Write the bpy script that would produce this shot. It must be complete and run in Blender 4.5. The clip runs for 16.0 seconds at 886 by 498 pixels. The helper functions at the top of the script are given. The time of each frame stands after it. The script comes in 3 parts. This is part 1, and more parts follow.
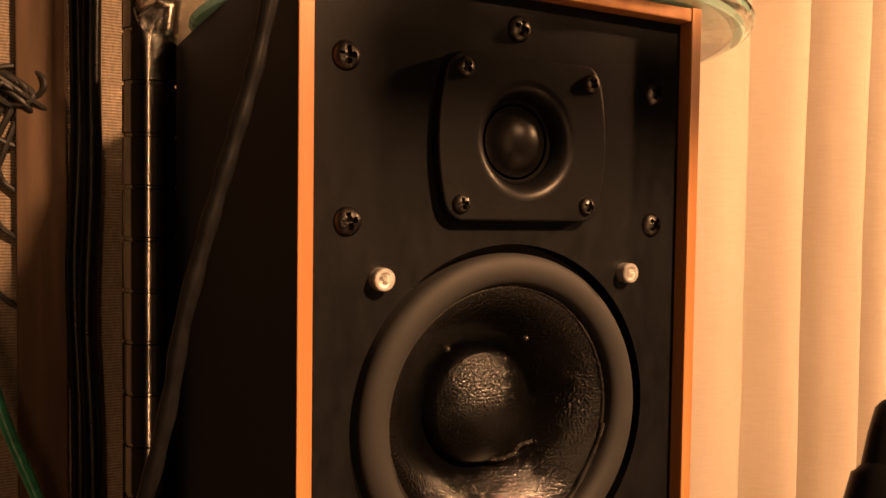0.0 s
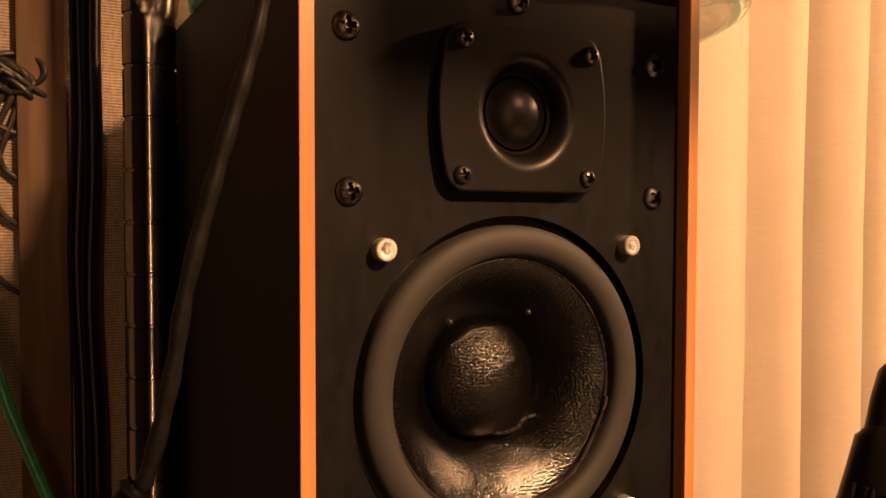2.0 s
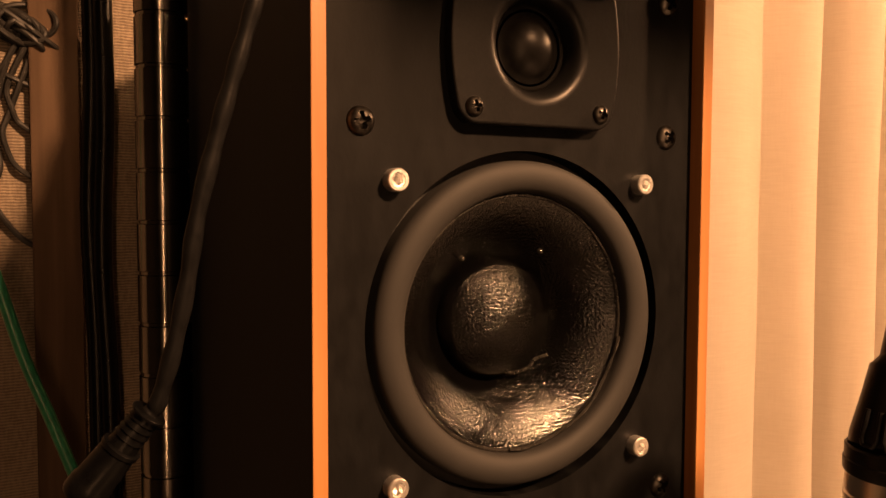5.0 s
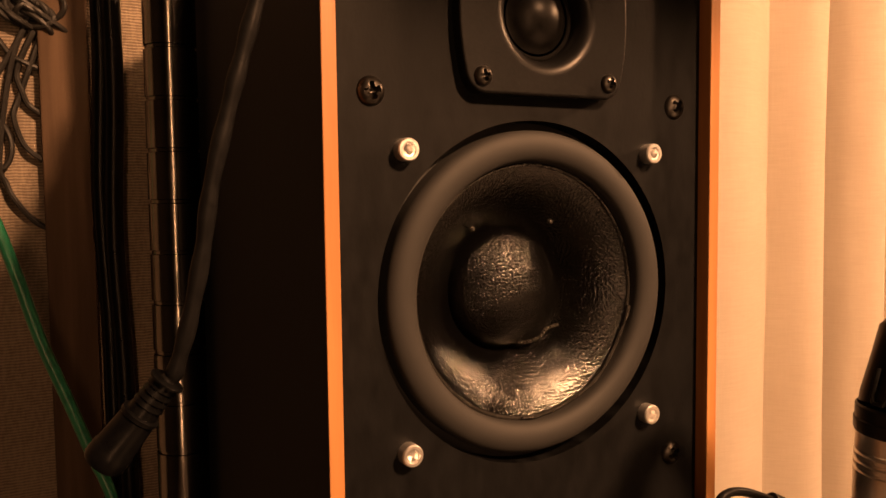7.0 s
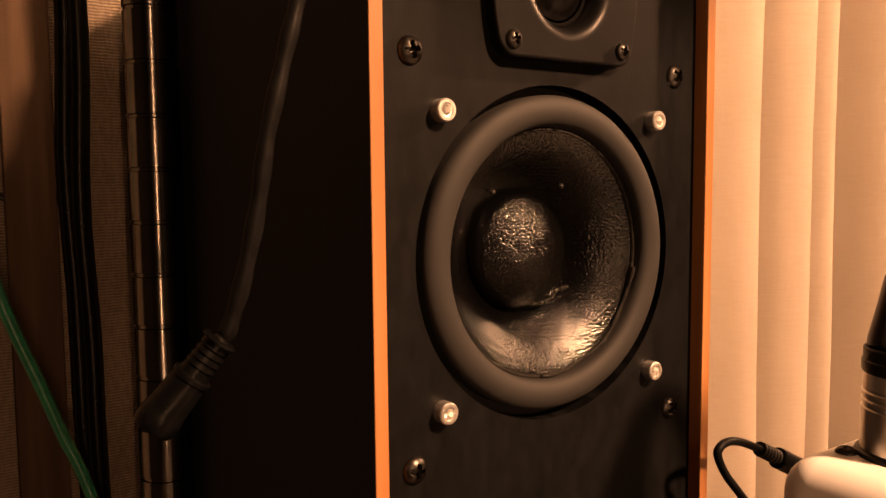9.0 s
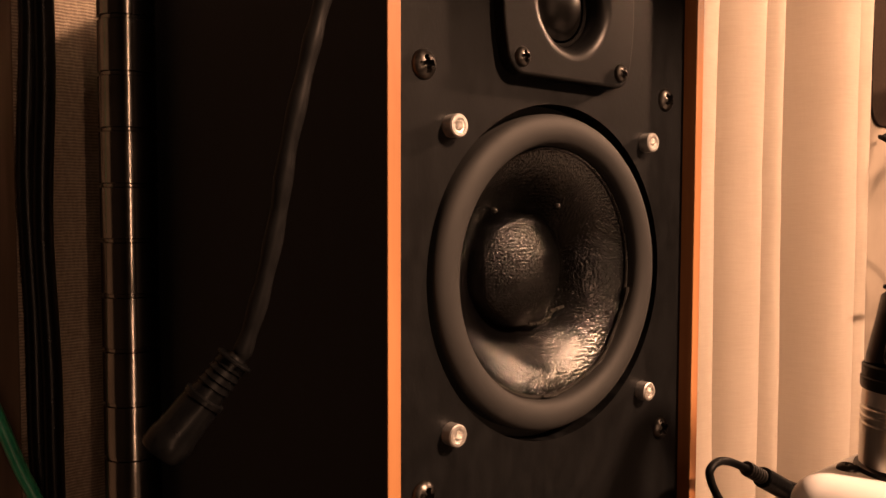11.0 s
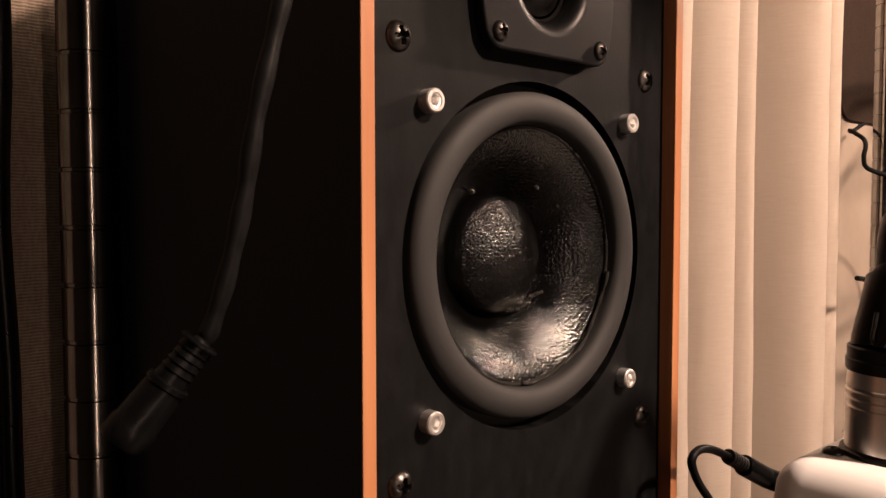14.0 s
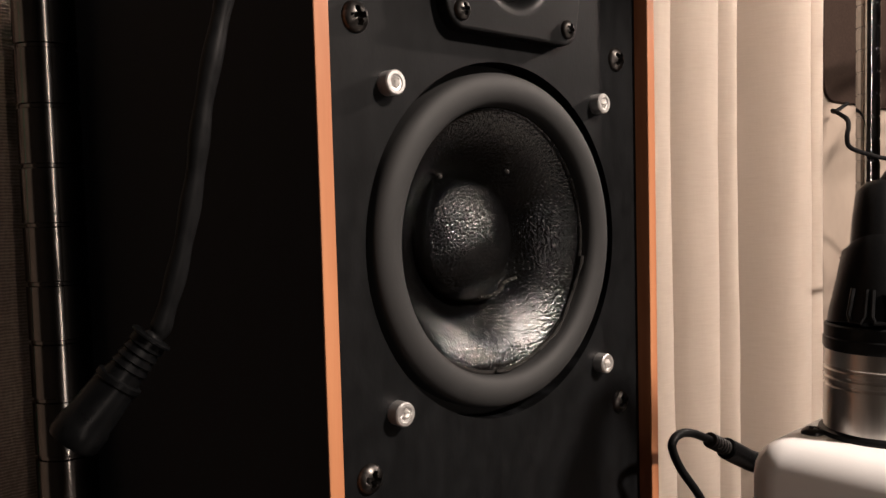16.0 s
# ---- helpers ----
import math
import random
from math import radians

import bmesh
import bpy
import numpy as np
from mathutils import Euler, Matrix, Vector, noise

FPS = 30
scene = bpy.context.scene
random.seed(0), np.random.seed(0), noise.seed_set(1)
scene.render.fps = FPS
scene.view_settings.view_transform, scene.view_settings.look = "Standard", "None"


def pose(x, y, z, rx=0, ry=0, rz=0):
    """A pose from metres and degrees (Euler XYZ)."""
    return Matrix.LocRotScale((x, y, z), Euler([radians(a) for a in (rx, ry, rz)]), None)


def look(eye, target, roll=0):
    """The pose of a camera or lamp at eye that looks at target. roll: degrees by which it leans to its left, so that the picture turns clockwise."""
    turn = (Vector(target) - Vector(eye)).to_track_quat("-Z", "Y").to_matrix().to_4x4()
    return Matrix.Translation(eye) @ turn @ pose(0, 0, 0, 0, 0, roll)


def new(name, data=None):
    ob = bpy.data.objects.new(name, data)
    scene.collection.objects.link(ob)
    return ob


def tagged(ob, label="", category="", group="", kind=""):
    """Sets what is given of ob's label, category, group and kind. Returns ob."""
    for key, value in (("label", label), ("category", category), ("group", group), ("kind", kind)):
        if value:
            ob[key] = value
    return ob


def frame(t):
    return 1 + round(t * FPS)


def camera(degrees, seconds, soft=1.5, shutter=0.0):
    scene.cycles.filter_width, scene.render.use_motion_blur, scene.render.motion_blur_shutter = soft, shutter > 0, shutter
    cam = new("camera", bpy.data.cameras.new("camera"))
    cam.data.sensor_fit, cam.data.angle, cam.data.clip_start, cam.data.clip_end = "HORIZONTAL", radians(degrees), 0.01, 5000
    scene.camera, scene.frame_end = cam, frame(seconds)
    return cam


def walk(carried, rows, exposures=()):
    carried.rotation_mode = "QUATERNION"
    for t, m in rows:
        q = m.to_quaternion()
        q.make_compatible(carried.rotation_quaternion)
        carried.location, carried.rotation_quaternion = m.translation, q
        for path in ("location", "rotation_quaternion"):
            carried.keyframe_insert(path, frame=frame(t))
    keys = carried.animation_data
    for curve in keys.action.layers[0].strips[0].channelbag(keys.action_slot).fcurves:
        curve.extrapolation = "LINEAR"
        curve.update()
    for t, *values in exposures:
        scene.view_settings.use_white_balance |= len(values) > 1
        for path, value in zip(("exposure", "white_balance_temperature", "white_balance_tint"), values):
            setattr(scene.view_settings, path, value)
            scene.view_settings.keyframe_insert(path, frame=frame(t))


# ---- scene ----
cam = camera(57.04, 16.0, 1.5)
PATH = [
    (0, (-0.15747, -0.23259, 1.06732), (0.80660, 1.51800, 0.98966), 0.75),
    (0.5, (-0.15740, -0.23243, 1.06534), (0.80678, 1.51809, 0.98776), 0.70),
    (1, (-0.15780, -0.23238, 1.06219), (0.80735, 1.51780, 0.98910), 0.62),
    (1.5, (-0.15787, -0.23263, 1.05956), (0.80647, 1.51800, 0.98629), 0.52),
    (2, (-0.15801, -0.23320, 1.05743), (0.80404, 1.51862, 0.98275), 0.12),
    (2.5, (-0.15796, -0.23432, 1.05568), (0.79650, 1.52139, 0.97514), 0.16),
    (3, (-0.15829, -0.23439, 1.05325), (0.79221, 1.52330, 0.96912), 0.30),
    (3.5, (-0.15831, -0.23454, 1.04992), (0.78798, 1.52544, 0.96616), 0.30),
    (4, (-0.15795, -0.23382, 1.04693), (0.78497, 1.52757, 0.95530), 0.17),
    (6.5, (-0.15901, -0.23253, 1.03370), (0.76972, 1.53397, 0.90365), 0.00),
    (7, (-0.16086, -0.23444, 1.03391), (0.76293, 1.53408, 0.89640), -0.64),
    (7.5, (-0.17018, -0.23211, 1.03146), (0.76286, 1.53121, 0.88958), -1.23),
    (8, (-0.17998, -0.22397, 1.02963), (0.78535, 1.52087, 0.87581), -0.99),
    (8.5, (-0.18789, -0.22077, 1.02844), (0.89384, 1.45372, 0.86746), -0.62),
    (9, (-0.20093, -0.21460, 1.02579), (0.93738, 1.42097, 0.85494), -0.51),
    (11.5, (-0.21889, -0.19234, 1.02205), (1.08043, 1.32537, 0.93089), 0.13),
    (12, (-0.21863, -0.19012, 1.02305), (1.08866, 1.32070, 0.93130), -0.03),
    (12.5, (-0.21909, -0.18851, 1.02208), (1.09306, 1.31770, 0.92414), -0.13),
    (13, (-0.21633, -0.18854, 1.01933), (1.10094, 1.31281, 0.91557), 0.01),
    (13.5, (-0.21606, -0.18768, 1.01594), (1.10830, 1.30781, 0.91815), -0.10),
    (14, (-0.21354, -0.18671, 1.01538), (1.11907, 1.30124, 0.91455), -0.05),
    (14.5, (-0.20914, -0.18751, 1.01398), (1.12546, 1.29853, 0.91125), -0.43),
    (15, (-0.20611, -0.18854, 1.01373), (1.13009, 1.29571, 0.90611), -1.04),
    (15.5, (-0.20397, -0.18868, 1.01308), (1.13668, 1.29120, 0.90070), -1.58),
    (16, (-0.20339, -0.18726, 1.01289), (1.14313, 1.28678, 0.89419), -1.51),
]
EXPOSURES = [(0.0, 0.45, 7880, 30), (7.0, 0.46, 8077, 35), (8.0, 0.46, 8077, 39), (9.0, 0.5, 7584, 37), (11.5, 0.44, 6014, 31), (13.0, 0.4, 5238, 24), (14.5, 0.36, 4656, 15), (16.0, 0.34, 4171, 7)]
walk(cam, [(t, look(eye, target, roll)) for t, eye, target, roll in PATH], EXPOSURES)

# ---- world and lamps ----
world = bpy.data.worlds.new("world")
scene.world = world
world.use_nodes = True
world.node_tree.nodes["Background"].inputs[0].default_value = (1.0, 0.6, 0.35, 1)
world.node_tree.nodes["Background"].inputs[1].default_value = 0.03


def area_lamp(name, eye, target, size, power, colour):
    data = bpy.data.lights.new(name, "AREA")
    data.shape, data.size, data.energy, data.color = "DISK", size, power, colour
    ob = new(name, data)
    ob.matrix_world = look(eye, target)
    return ob


area_lamp("room_lamp", (0.41, -1.12, 1.91), (0.05, 0.0, 1.0), 0.12, 54.0, (1.0, 0.60, 0.30))
area_lamp("side_lamp", (1.25, -0.30, 1.58), (0.4, 0.16, 1.02), 0.06, 11.0, (1.0, 0.60, 0.30))
# Added tall light, no known source, to draw the streak down the left post.
tube = area_lamp("streak_light", (-0.42, -1.30, 1.05), (-0.1, 0.1, 1.05), 0.012, 3.4, (1.0, 0.60, 0.30))
tube.data.shape, tube.data.size, tube.data.size_y = "RECTANGLE", 0.012, 1.20


# ---- materials ----
def surf(name, dark, light, scale=40.0, rough=0.5, metal=0.0, stretch=(1, 1, 1), fine=0.0, bump=0.0, depth=0.0004,
         rough_var=0.1, coat=0.0, shine=0.5, transmission=0.0, detail=6.0, mottle=0.25):
    """A surface with grain at `scale` per metre, broad mottling and fine relief at `fine` per metre."""
    m = bpy.data.materials.new(name)
    m.use_nodes = True
    t = m.node_tree
    n, l = t.nodes, t.links
    p = n["Principled BSDF"]
    p.inputs["Metallic"].default_value = metal
    p.inputs["Coat Weight"].default_value = coat
    p.inputs["Specular IOR Level"].default_value = shine
    p.inputs["Transmission Weight"].default_value = transmission
    co = n.new("ShaderNodeTexCoord")
    mp = n.new("ShaderNodeMapping")
    mp.inputs["Scale"].default_value = stretch
    l.new(co.outputs["Object"], mp.inputs["Vector"])
    grain = n.new("ShaderNodeTexNoise")
    grain.inputs["Scale"].default_value, grain.inputs["Detail"].default_value = scale, detail
    l.new(mp.outputs[0], grain.inputs["Vector"])
    broad = n.new("ShaderNodeTexNoise")
    broad.inputs["Scale"].default_value, broad.inputs["Detail"].default_value = scale * 0.13, 3.0
    l.new(mp.outputs[0], broad.inputs["Vector"])
    mix = n.new("ShaderNodeMix")
    mix.inputs[0].default_value = mottle
    l.new(grain.outputs[0], mix.inputs[2])
    l.new(broad.outputs[0], mix.inputs[3])
    ramp = n.new("ShaderNodeValToRGB")
    ramp.color_ramp.elements[0].position, ramp.color_ramp.elements[1].position = 0.32, 0.68
    ramp.color_ramp.elements[0].color, ramp.color_ramp.elements[1].color = (*dark, 1), (*light, 1)
    l.new(mix.outputs[0], ramp.inputs[0])
    l.new(ramp.outputs[0], p.inputs["Base Color"])
    rr = n.new("ShaderNodeMapRange")
    rr.inputs["To Min"].default_value, rr.inputs["To Max"].default_value = max(rough - rough_var, 0.02), min(rough + rough_var, 1)
    l.new(mix.outputs[0], rr.inputs["Value"])
    l.new(rr.outputs[0], p.inputs["Roughness"])
    if bump:
        f = n.new("ShaderNodeTexNoise")
        f.inputs["Scale"].default_value, f.inputs["Detail"].default_value = fine, 4.0
        l.new(mp.outputs[0], f.inputs["Vector"])
        b = n.new("ShaderNodeBump")
        b.inputs["Strength"].default_value, b.inputs["Distance"].default_value = bump, depth
        l.new(f.outputs[0], b.inputs["Height"])
        l.new(b.outputs[0], p.inputs["Normal"])
    return m


def cloth(name, dark, light, pitch, slub=0.5, bump=0.5, ribbed=False, rough=0.9, run=0.06):
    """Woven cloth or woven paper: warp and weft threads of the given pitch, with slubs and faint stains."""
    m = bpy.data.materials.new(name)
    m.use_nodes = True
    t = m.node_tree
    n, l = t.nodes, t.links
    p = n["Principled BSDF"]
    p.inputs["Roughness"].default_value = rough
    p.inputs["Sheen Weight"].default_value = 0.15
    p.inputs["Specular IOR Level"].default_value = 0.2
    co = n.new("ShaderNodeTexCoord")
    outs = []
    k = 1.0 / pitch
    for stretch in ((k * run, k * run, k), (k, k, k * run)):
        mp = n.new("ShaderNodeMapping")
        mp.inputs["Scale"].default_value = stretch
        l.new(co.outputs["Object"], mp.inputs["Vector"])
        x = n.new("ShaderNodeTexNoise")
        x.inputs["Scale"].default_value, x.inputs["Detail"].default_value = 1.0, 2.0
        l.new(mp.outputs[0], x.inputs["Vector"])
        outs.append(x)
    if ribbed:
        rib = n.new("ShaderNodeTexWave")
        rib.bands_direction = "Z"
        rib.inputs["Scale"].default_value = math.pi / (10 * pitch)
        rib.inputs["Distortion"].default_value, rib.inputs["Detail"].default_value = 2.2, 2.0
        rib.inputs["Detail Scale"].default_value = 1.2
        l.new(co.outputs["Object"], rib.inputs["Vector"])
        outs[0] = rib
    mix = n.new("ShaderNodeMix")
    mix.inputs[0].default_value = 0.6 if ribbed else 0.33
    l.new(outs[0].outputs["Fac"], mix.inputs[2])
    l.new(outs[1].outputs["Fac"], mix.inputs[3])
    stain = n.new("ShaderNodeTexNoise")
    stain.inputs["Scale"].default_value, stain.inputs["Detail"].default_value = 14.0, 5.0
    l.new(co.outputs["Object"], stain.inputs["Vector"])
    both = n.new("ShaderNodeMix")
    both.inputs[0].default_value = 0.35
    l.new(mix.outputs[0], both.inputs[2])
    l.new(stain.outputs[0], both.inputs[3])
    ramp = n.new("ShaderNodeValToRGB")
    ramp.color_ramp.elements[0].position, ramp.color_ramp.elements[1].position = 0.5 - 0.22 / (0.6 + slub), 0.5 + 0.22 / (0.6 + slub)
    ramp.color_ramp.elements[0].color, ramp.color_ramp.elements[1].color = (*dark, 1), (*light, 1)
    l.new(both.outputs[0], ramp.inputs[0])
    l.new(ramp.outputs[0], p.inputs["Base Color"])
    b = n.new("ShaderNodeBump")
    b.inputs["Strength"].default_value, b.inputs["Distance"].default_value = bump, pitch * 0.35
    l.new(mix.outputs[0], b.inputs["Height"])
    l.new(b.outputs[0], p.inputs["Normal"])
    return m


def coated_cone(name, relief, rough, shine, grain):
    """Black woven cone under a glossy brushed-on coating: uneven threads that glint one by one."""
    m = bpy.data.materials.new(name)
    m.use_nodes = True
    t = m.node_tree
    n, l = t.nodes, t.links
    p = n["Principled BSDF"]
    p.inputs["Base Color"].default_value = (0.0012, 0.0012, 0.0012, 1)
    p.inputs["Specular IOR Level"].default_value = shine
    co = n.new("ShaderNodeTexCoord")
    threads = []
    for way in ("X", "Z"):
        w = n.new("ShaderNodeTexWave")
        w.bands_direction = way
        w.inputs["Scale"].default_value = math.pi / (10 * 0.00125)
        w.inputs["Distortion"].default_value, w.inputs["Detail"].default_value = 2.6, 2.0
        w.inputs["Detail Scale"].default_value = 0.6
        l.new(co.outputs["Object"], w.inputs["Vector"])
        threads.append(w)
    weave = n.new("ShaderNodeMath")
    weave.operation = "MULTIPLY"
    l.new(threads[0].outputs["Fac"], weave.inputs[0])
    l.new(threads[1].outputs["Fac"], weave.inputs[1])
    lumps = n.new("ShaderNodeTexNoise")
    lumps.inputs["Scale"].default_value, lumps.inputs["Detail"].default_value = grain, 3.0
    l.new(co.outputs["Object"], lumps.inputs["Vector"])
    swell = n.new("ShaderNodeTexNoise")
    swell.inputs["Scale"].default_value, swell.inputs["Detail"].default_value = 120.0, 2.0
    l.new(co.outputs["Object"], swell.inputs["Vector"])
    mix = n.new("ShaderNodeMix")
    mix.inputs[0].default_value = 0.88
    l.new(weave.outputs[0], mix.inputs[2])
    l.new(lumps.outputs[0], mix.inputs[3])
    coarse = n.new("ShaderNodeBump")
    coarse.inputs["Strength"].default_value, coarse.inputs["Distance"].default_value = 1.0, relief * 0.8
    l.new(swell.outputs[0], coarse.inputs["Height"])
    b = n.new("ShaderNodeBump")
    b.inputs["Strength"].default_value, b.inputs["Distance"].default_value = 1.0, relief
    l.new(mix.outputs[0], b.inputs["Height"])
    l.new(coarse.outputs[0], b.inputs["Normal"])
    l.new(b.outputs[0], p.inputs["Normal"])
    rr = n.new("ShaderNodeMapRange")
    rr.inputs["To Min"].default_value, rr.inputs["To Max"].default_value = rough, rough + 0.10
    l.new(swell.outputs[0], rr.inputs["Value"])
    l.new(rr.outputs[0], p.inputs["Roughness"])
    return m


def clear(name, colour, rough=0.02, ior=1.45):
    m = bpy.data.materials.new(name)
    m.use_nodes = True
    p = m.node_tree.nodes["Principled BSDF"]
    p.inputs["Base Color"].default_value = (*colour, 1)
    p.inputs["Roughness"].default_value = rough
    p.inputs["IOR"].default_value = ior
    p.inputs["Transmission Weight"].default_value = 1.0
    return m


VENEER = surf("cherry_veneer", (0.27, 0.108, 0.038), (0.40, 0.185, 0.07), 30, 0.42, stretch=(6, 6, 0.35), fine=160, bump=0.25, depth=0.0002)
BAFFLE = surf("black_lacquered_board", (0.0026, 0.0028, 0.0031), (0.0052, 0.0056, 0.0062), 260, 0.5, stretch=(1, 1, 0.4), fine=900, bump=0.35, depth=0.00015, shine=0.09)
PLASTIC = surf("black_moulded_plastic", (0.0039, 0.0041, 0.0044), (0.0063, 0.0066, 0.0071), 900, 0.36, fine=1800, bump=0.25, depth=0.0001, shine=0.17)
RUBBER = surf("grey_black_rubber", (0.0112, 0.0115, 0.0117), (0.0142, 0.0145, 0.0148), 120, 0.7, fine=700, bump=0.12, depth=0.0001, shine=0.35)
SILK = surf("black_silk_dome", (0.005, 0.005, 0.005), (0.009, 0.0085, 0.008), 900, 0.36, fine=2200, bump=0.2, depth=0.0001, shine=0.14)
GAP = surf("black_gasket", (0.002, 0.002, 0.002), (0.004, 0.0038, 0.0036), 200, 0.8, shine=0.1)
GLUE = surf("dark_shiny_glue", (0.010, 0.010, 0.009), (0.022, 0.021, 0.020), 300, 0.16, fine=400, bump=0.5, depth=0.0004)
CONE = coated_cone("coated_black_cone", 0.00033, 0.07, 0.36, 950.0)
CAP = coated_cone("coated_black_cap", 0.00060, 0.09, 0.40, 1150.0)
BRONZED = surf("black_oxide_steel", (0.035, 0.033, 0.031), (0.085, 0.08, 0.075), 500, 0.34, metal=1.0)
ZINC = surf("zinc_plated_steel", (0.86, 0.85, 0.83), (0.96, 0.95, 0.94), 600, 0.38, metal=1.0)
CHROME = surf("chrome_plated_steel", (0.34, 0.34, 0.335), (0.44, 0.44, 0.43), 90, 0.10, metal=1.0, rough_var=0.05)
# Chrome again, its colour darkened for the dim surroundings of the left post.
SHADED_CHROME = surf("shaded_chrome_steel", (0.12, 0.113, 0.105), (0.17, 0.16, 0.15), 90, 0.15, metal=1.0, rough_var=0.05)
BRUSHED = surf("brushed_steel", (0.46, 0.44, 0.41), (0.66, 0.63, 0.59), 300, 0.30, metal=1.0, stretch=(1, 1, 0.06))
CURTAIN = cloth("beige_curtain_cloth", (0.57, 0.50, 0.415), (0.69, 0.62, 0.535), 0.0009, slub=0.15, bump=0.2)
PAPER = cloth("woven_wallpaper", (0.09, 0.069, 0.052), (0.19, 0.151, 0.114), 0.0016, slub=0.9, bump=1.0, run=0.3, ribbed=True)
CABLE = surf("black_cable_sheath", (0.007, 0.0065, 0.006), (0.014, 0.013, 0.012), 300, 0.5, fine=500, bump=0.2, shine=0.25)
GREYCABLE = surf("dark_grey_cable_sheath", (0.003, 0.0031, 0.0034), (0.006, 0.0062, 0.0066), 300, 0.45, fine=500, bump=0.2, shine=0.08)
PLUGBLACK = surf("matt_black_plug", (0.0015, 0.0016, 0.0018), (0.003, 0.0032, 0.0035), 300, 0.30, fine=500, bump=0.2, shine=0.10)
MATTCABLE = surf("matt_black_cable", (0.006, 0.006, 0.0062), (0.011, 0.011, 0.0115), 300, 0.85, fine=500, bump=0.2, shine=0.05)
GREEN = surf("green_cable_sheath", (0.0, 0.10, 0.05), (0.01, 0.19, 0.10), 200, 0.35)
SHADOW_STRIP = surf("brown_shadow_strip", (0.040, 0.026, 0.0175), (0.085, 0.056, 0.038), 26, 0.85, stretch=(5, 5, 0.3), fine=120, bump=0.3, shine=0.06)
SHADOW_PATCH = surf("brown_shadow_patch", (0.019, 0.013, 0.010), (0.030, 0.021, 0.016), 300, 0.95, fine=800, bump=0.3, shine=0.04)
WHITE = surf("white_enamelled_case", (0.87, 0.865, 0.85), (0.91, 0.905, 0.90), 60, 0.34, rough_var=0.06, fine=900, bump=0.05, depth=0.0001)
GLAZE = surf("pale_green_glass", (0.22, 0.50, 0.44), (0.31, 0.60, 0.54), 60, 0.28, transmission=0.2)
GLASS = clear("clear_glass", (0.93, 0.97, 0.95))
PLASTER = surf("beige_wall_plaster", (0.24, 0.20, 0.16), (0.29, 0.245, 0.195), 18, 0.95, fine=260, bump=0.25, shine=0.05)
# Cabinet sides: the shade on the left side is put into this near-black colour.
SHADED_SIDE = surf("shaded_side_veneer", (0.0062, 0.0066, 0.0086), (0.011, 0.0116, 0.0146), 40, 0.75, stretch=(6, 6, 0.4), fine=300, bump=0.2, shine=0.15)
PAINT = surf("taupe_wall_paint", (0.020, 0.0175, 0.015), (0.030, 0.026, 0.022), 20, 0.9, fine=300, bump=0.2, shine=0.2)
TABLE = surf("dark_table_top", (0.012, 0.009, 0.007), (0.025, 0.018, 0.013), 30, 0.5, stretch=(0.3, 4, 4), fine=150, bump=0.2)
FLOOR = surf("brown_floor_boards", (0.022, 0.015, 0.010), (0.040, 0.026, 0.018), 12, 0.6, stretch=(0.3, 4, 4))
LEAF = surf("green_print", (0.02, 0.45, 0.12), (0.04, 0.6, 0.2), 300, 0.5)


# ---- mesh helpers ----
def thing(name, at, label, category, group="", kind=""):
    ob = new(name)
    ob.location = at
    ob.empty_display_size = 0.02
    return tagged(ob, label, category, group, kind)


def link(name, bm, material, smooth=False):
    me = bpy.data.meshes.new(name)
    bmesh.ops.recalc_face_normals(bm, faces=bm.faces[:])
    bm.to_mesh(me)
    bm.free()
    me.materials.append(material)
    if smooth:
        for f in me.polygons:
            f.use_smooth = True
        me.set_sharp_from_angle(angle=radians(38))
    return new(name, me)


def part(name, bm, material, parent, label="", smooth=False):
    """One mesh in world places, under its thing or part."""
    ob = link(name, bm, material, smooth)
    ob.parent = parent
    if parent.type == "EMPTY":
        ob.matrix_parent_inverse = Matrix.Translation(parent.location).inverted()
    return tagged(ob, label)


def again(ob, at):
    """Another piece on the same mesh, moved by `at`."""
    c = ob.copy()
    scene.collection.objects.link(c)
    c.location = at
    return c


def box(x0, x1, y0, y1, z0, z1, bevel=0.0, steps=2):
    bm = bmesh.new()
    bmesh.ops.create_cube(bm, size=1.0)
    for v in bm.verts:
        v.co = Vector(((x0 + x1) / 2 + v.co.x * (x1 - x0), (y0 + y1) / 2 + v.co.y * (y1 - y0), (z0 + z1) / 2 + v.co.z * (z1 - z0)))
    if bevel:
        bmesh.ops.bevel(bm, geom=bm.edges[:], offset=bevel, segments=steps, profile=0.5, affect="EDGES")
    return bm


def lathe(profile, centre, axis="y", seg=64, closed=False):
    """Turn (radius, along) pairs about an axis through centre."""
    bm = bmesh.new()
    rings = []
    for r, a in profile:
        ring = []
        for k in range(seg if r > 1e-6 else 1):
            c, s = math.cos(2 * math.pi * k / seg) * r, math.sin(2 * math.pi * k / seg) * r
            d = {"y": (c, a, s), "z": (c, s, a), "x": (a, c, s)}[axis]
            ring.append(bm.verts.new(Vector(centre) + Vector(d)))
        rings.append(ring)
    for i in range(len(rings) - (0 if closed else 1)):
        p, q = rings[i], rings[(i + 1) % len(rings)]
        for k in range(seg):
            k2 = (k + 1) % seg
            if len(p) == 1 and len(q) == 1:
                continue
            if len(p) == 1:
                bm.faces.new((p[0], q[k], q[k2]))
            elif len(q) == 1:
                bm.faces.new((p[k], p[k2], q[0]))
            else:
                bm.faces.new((p[k], p[k2], q[k2], q[k]))
    return bm


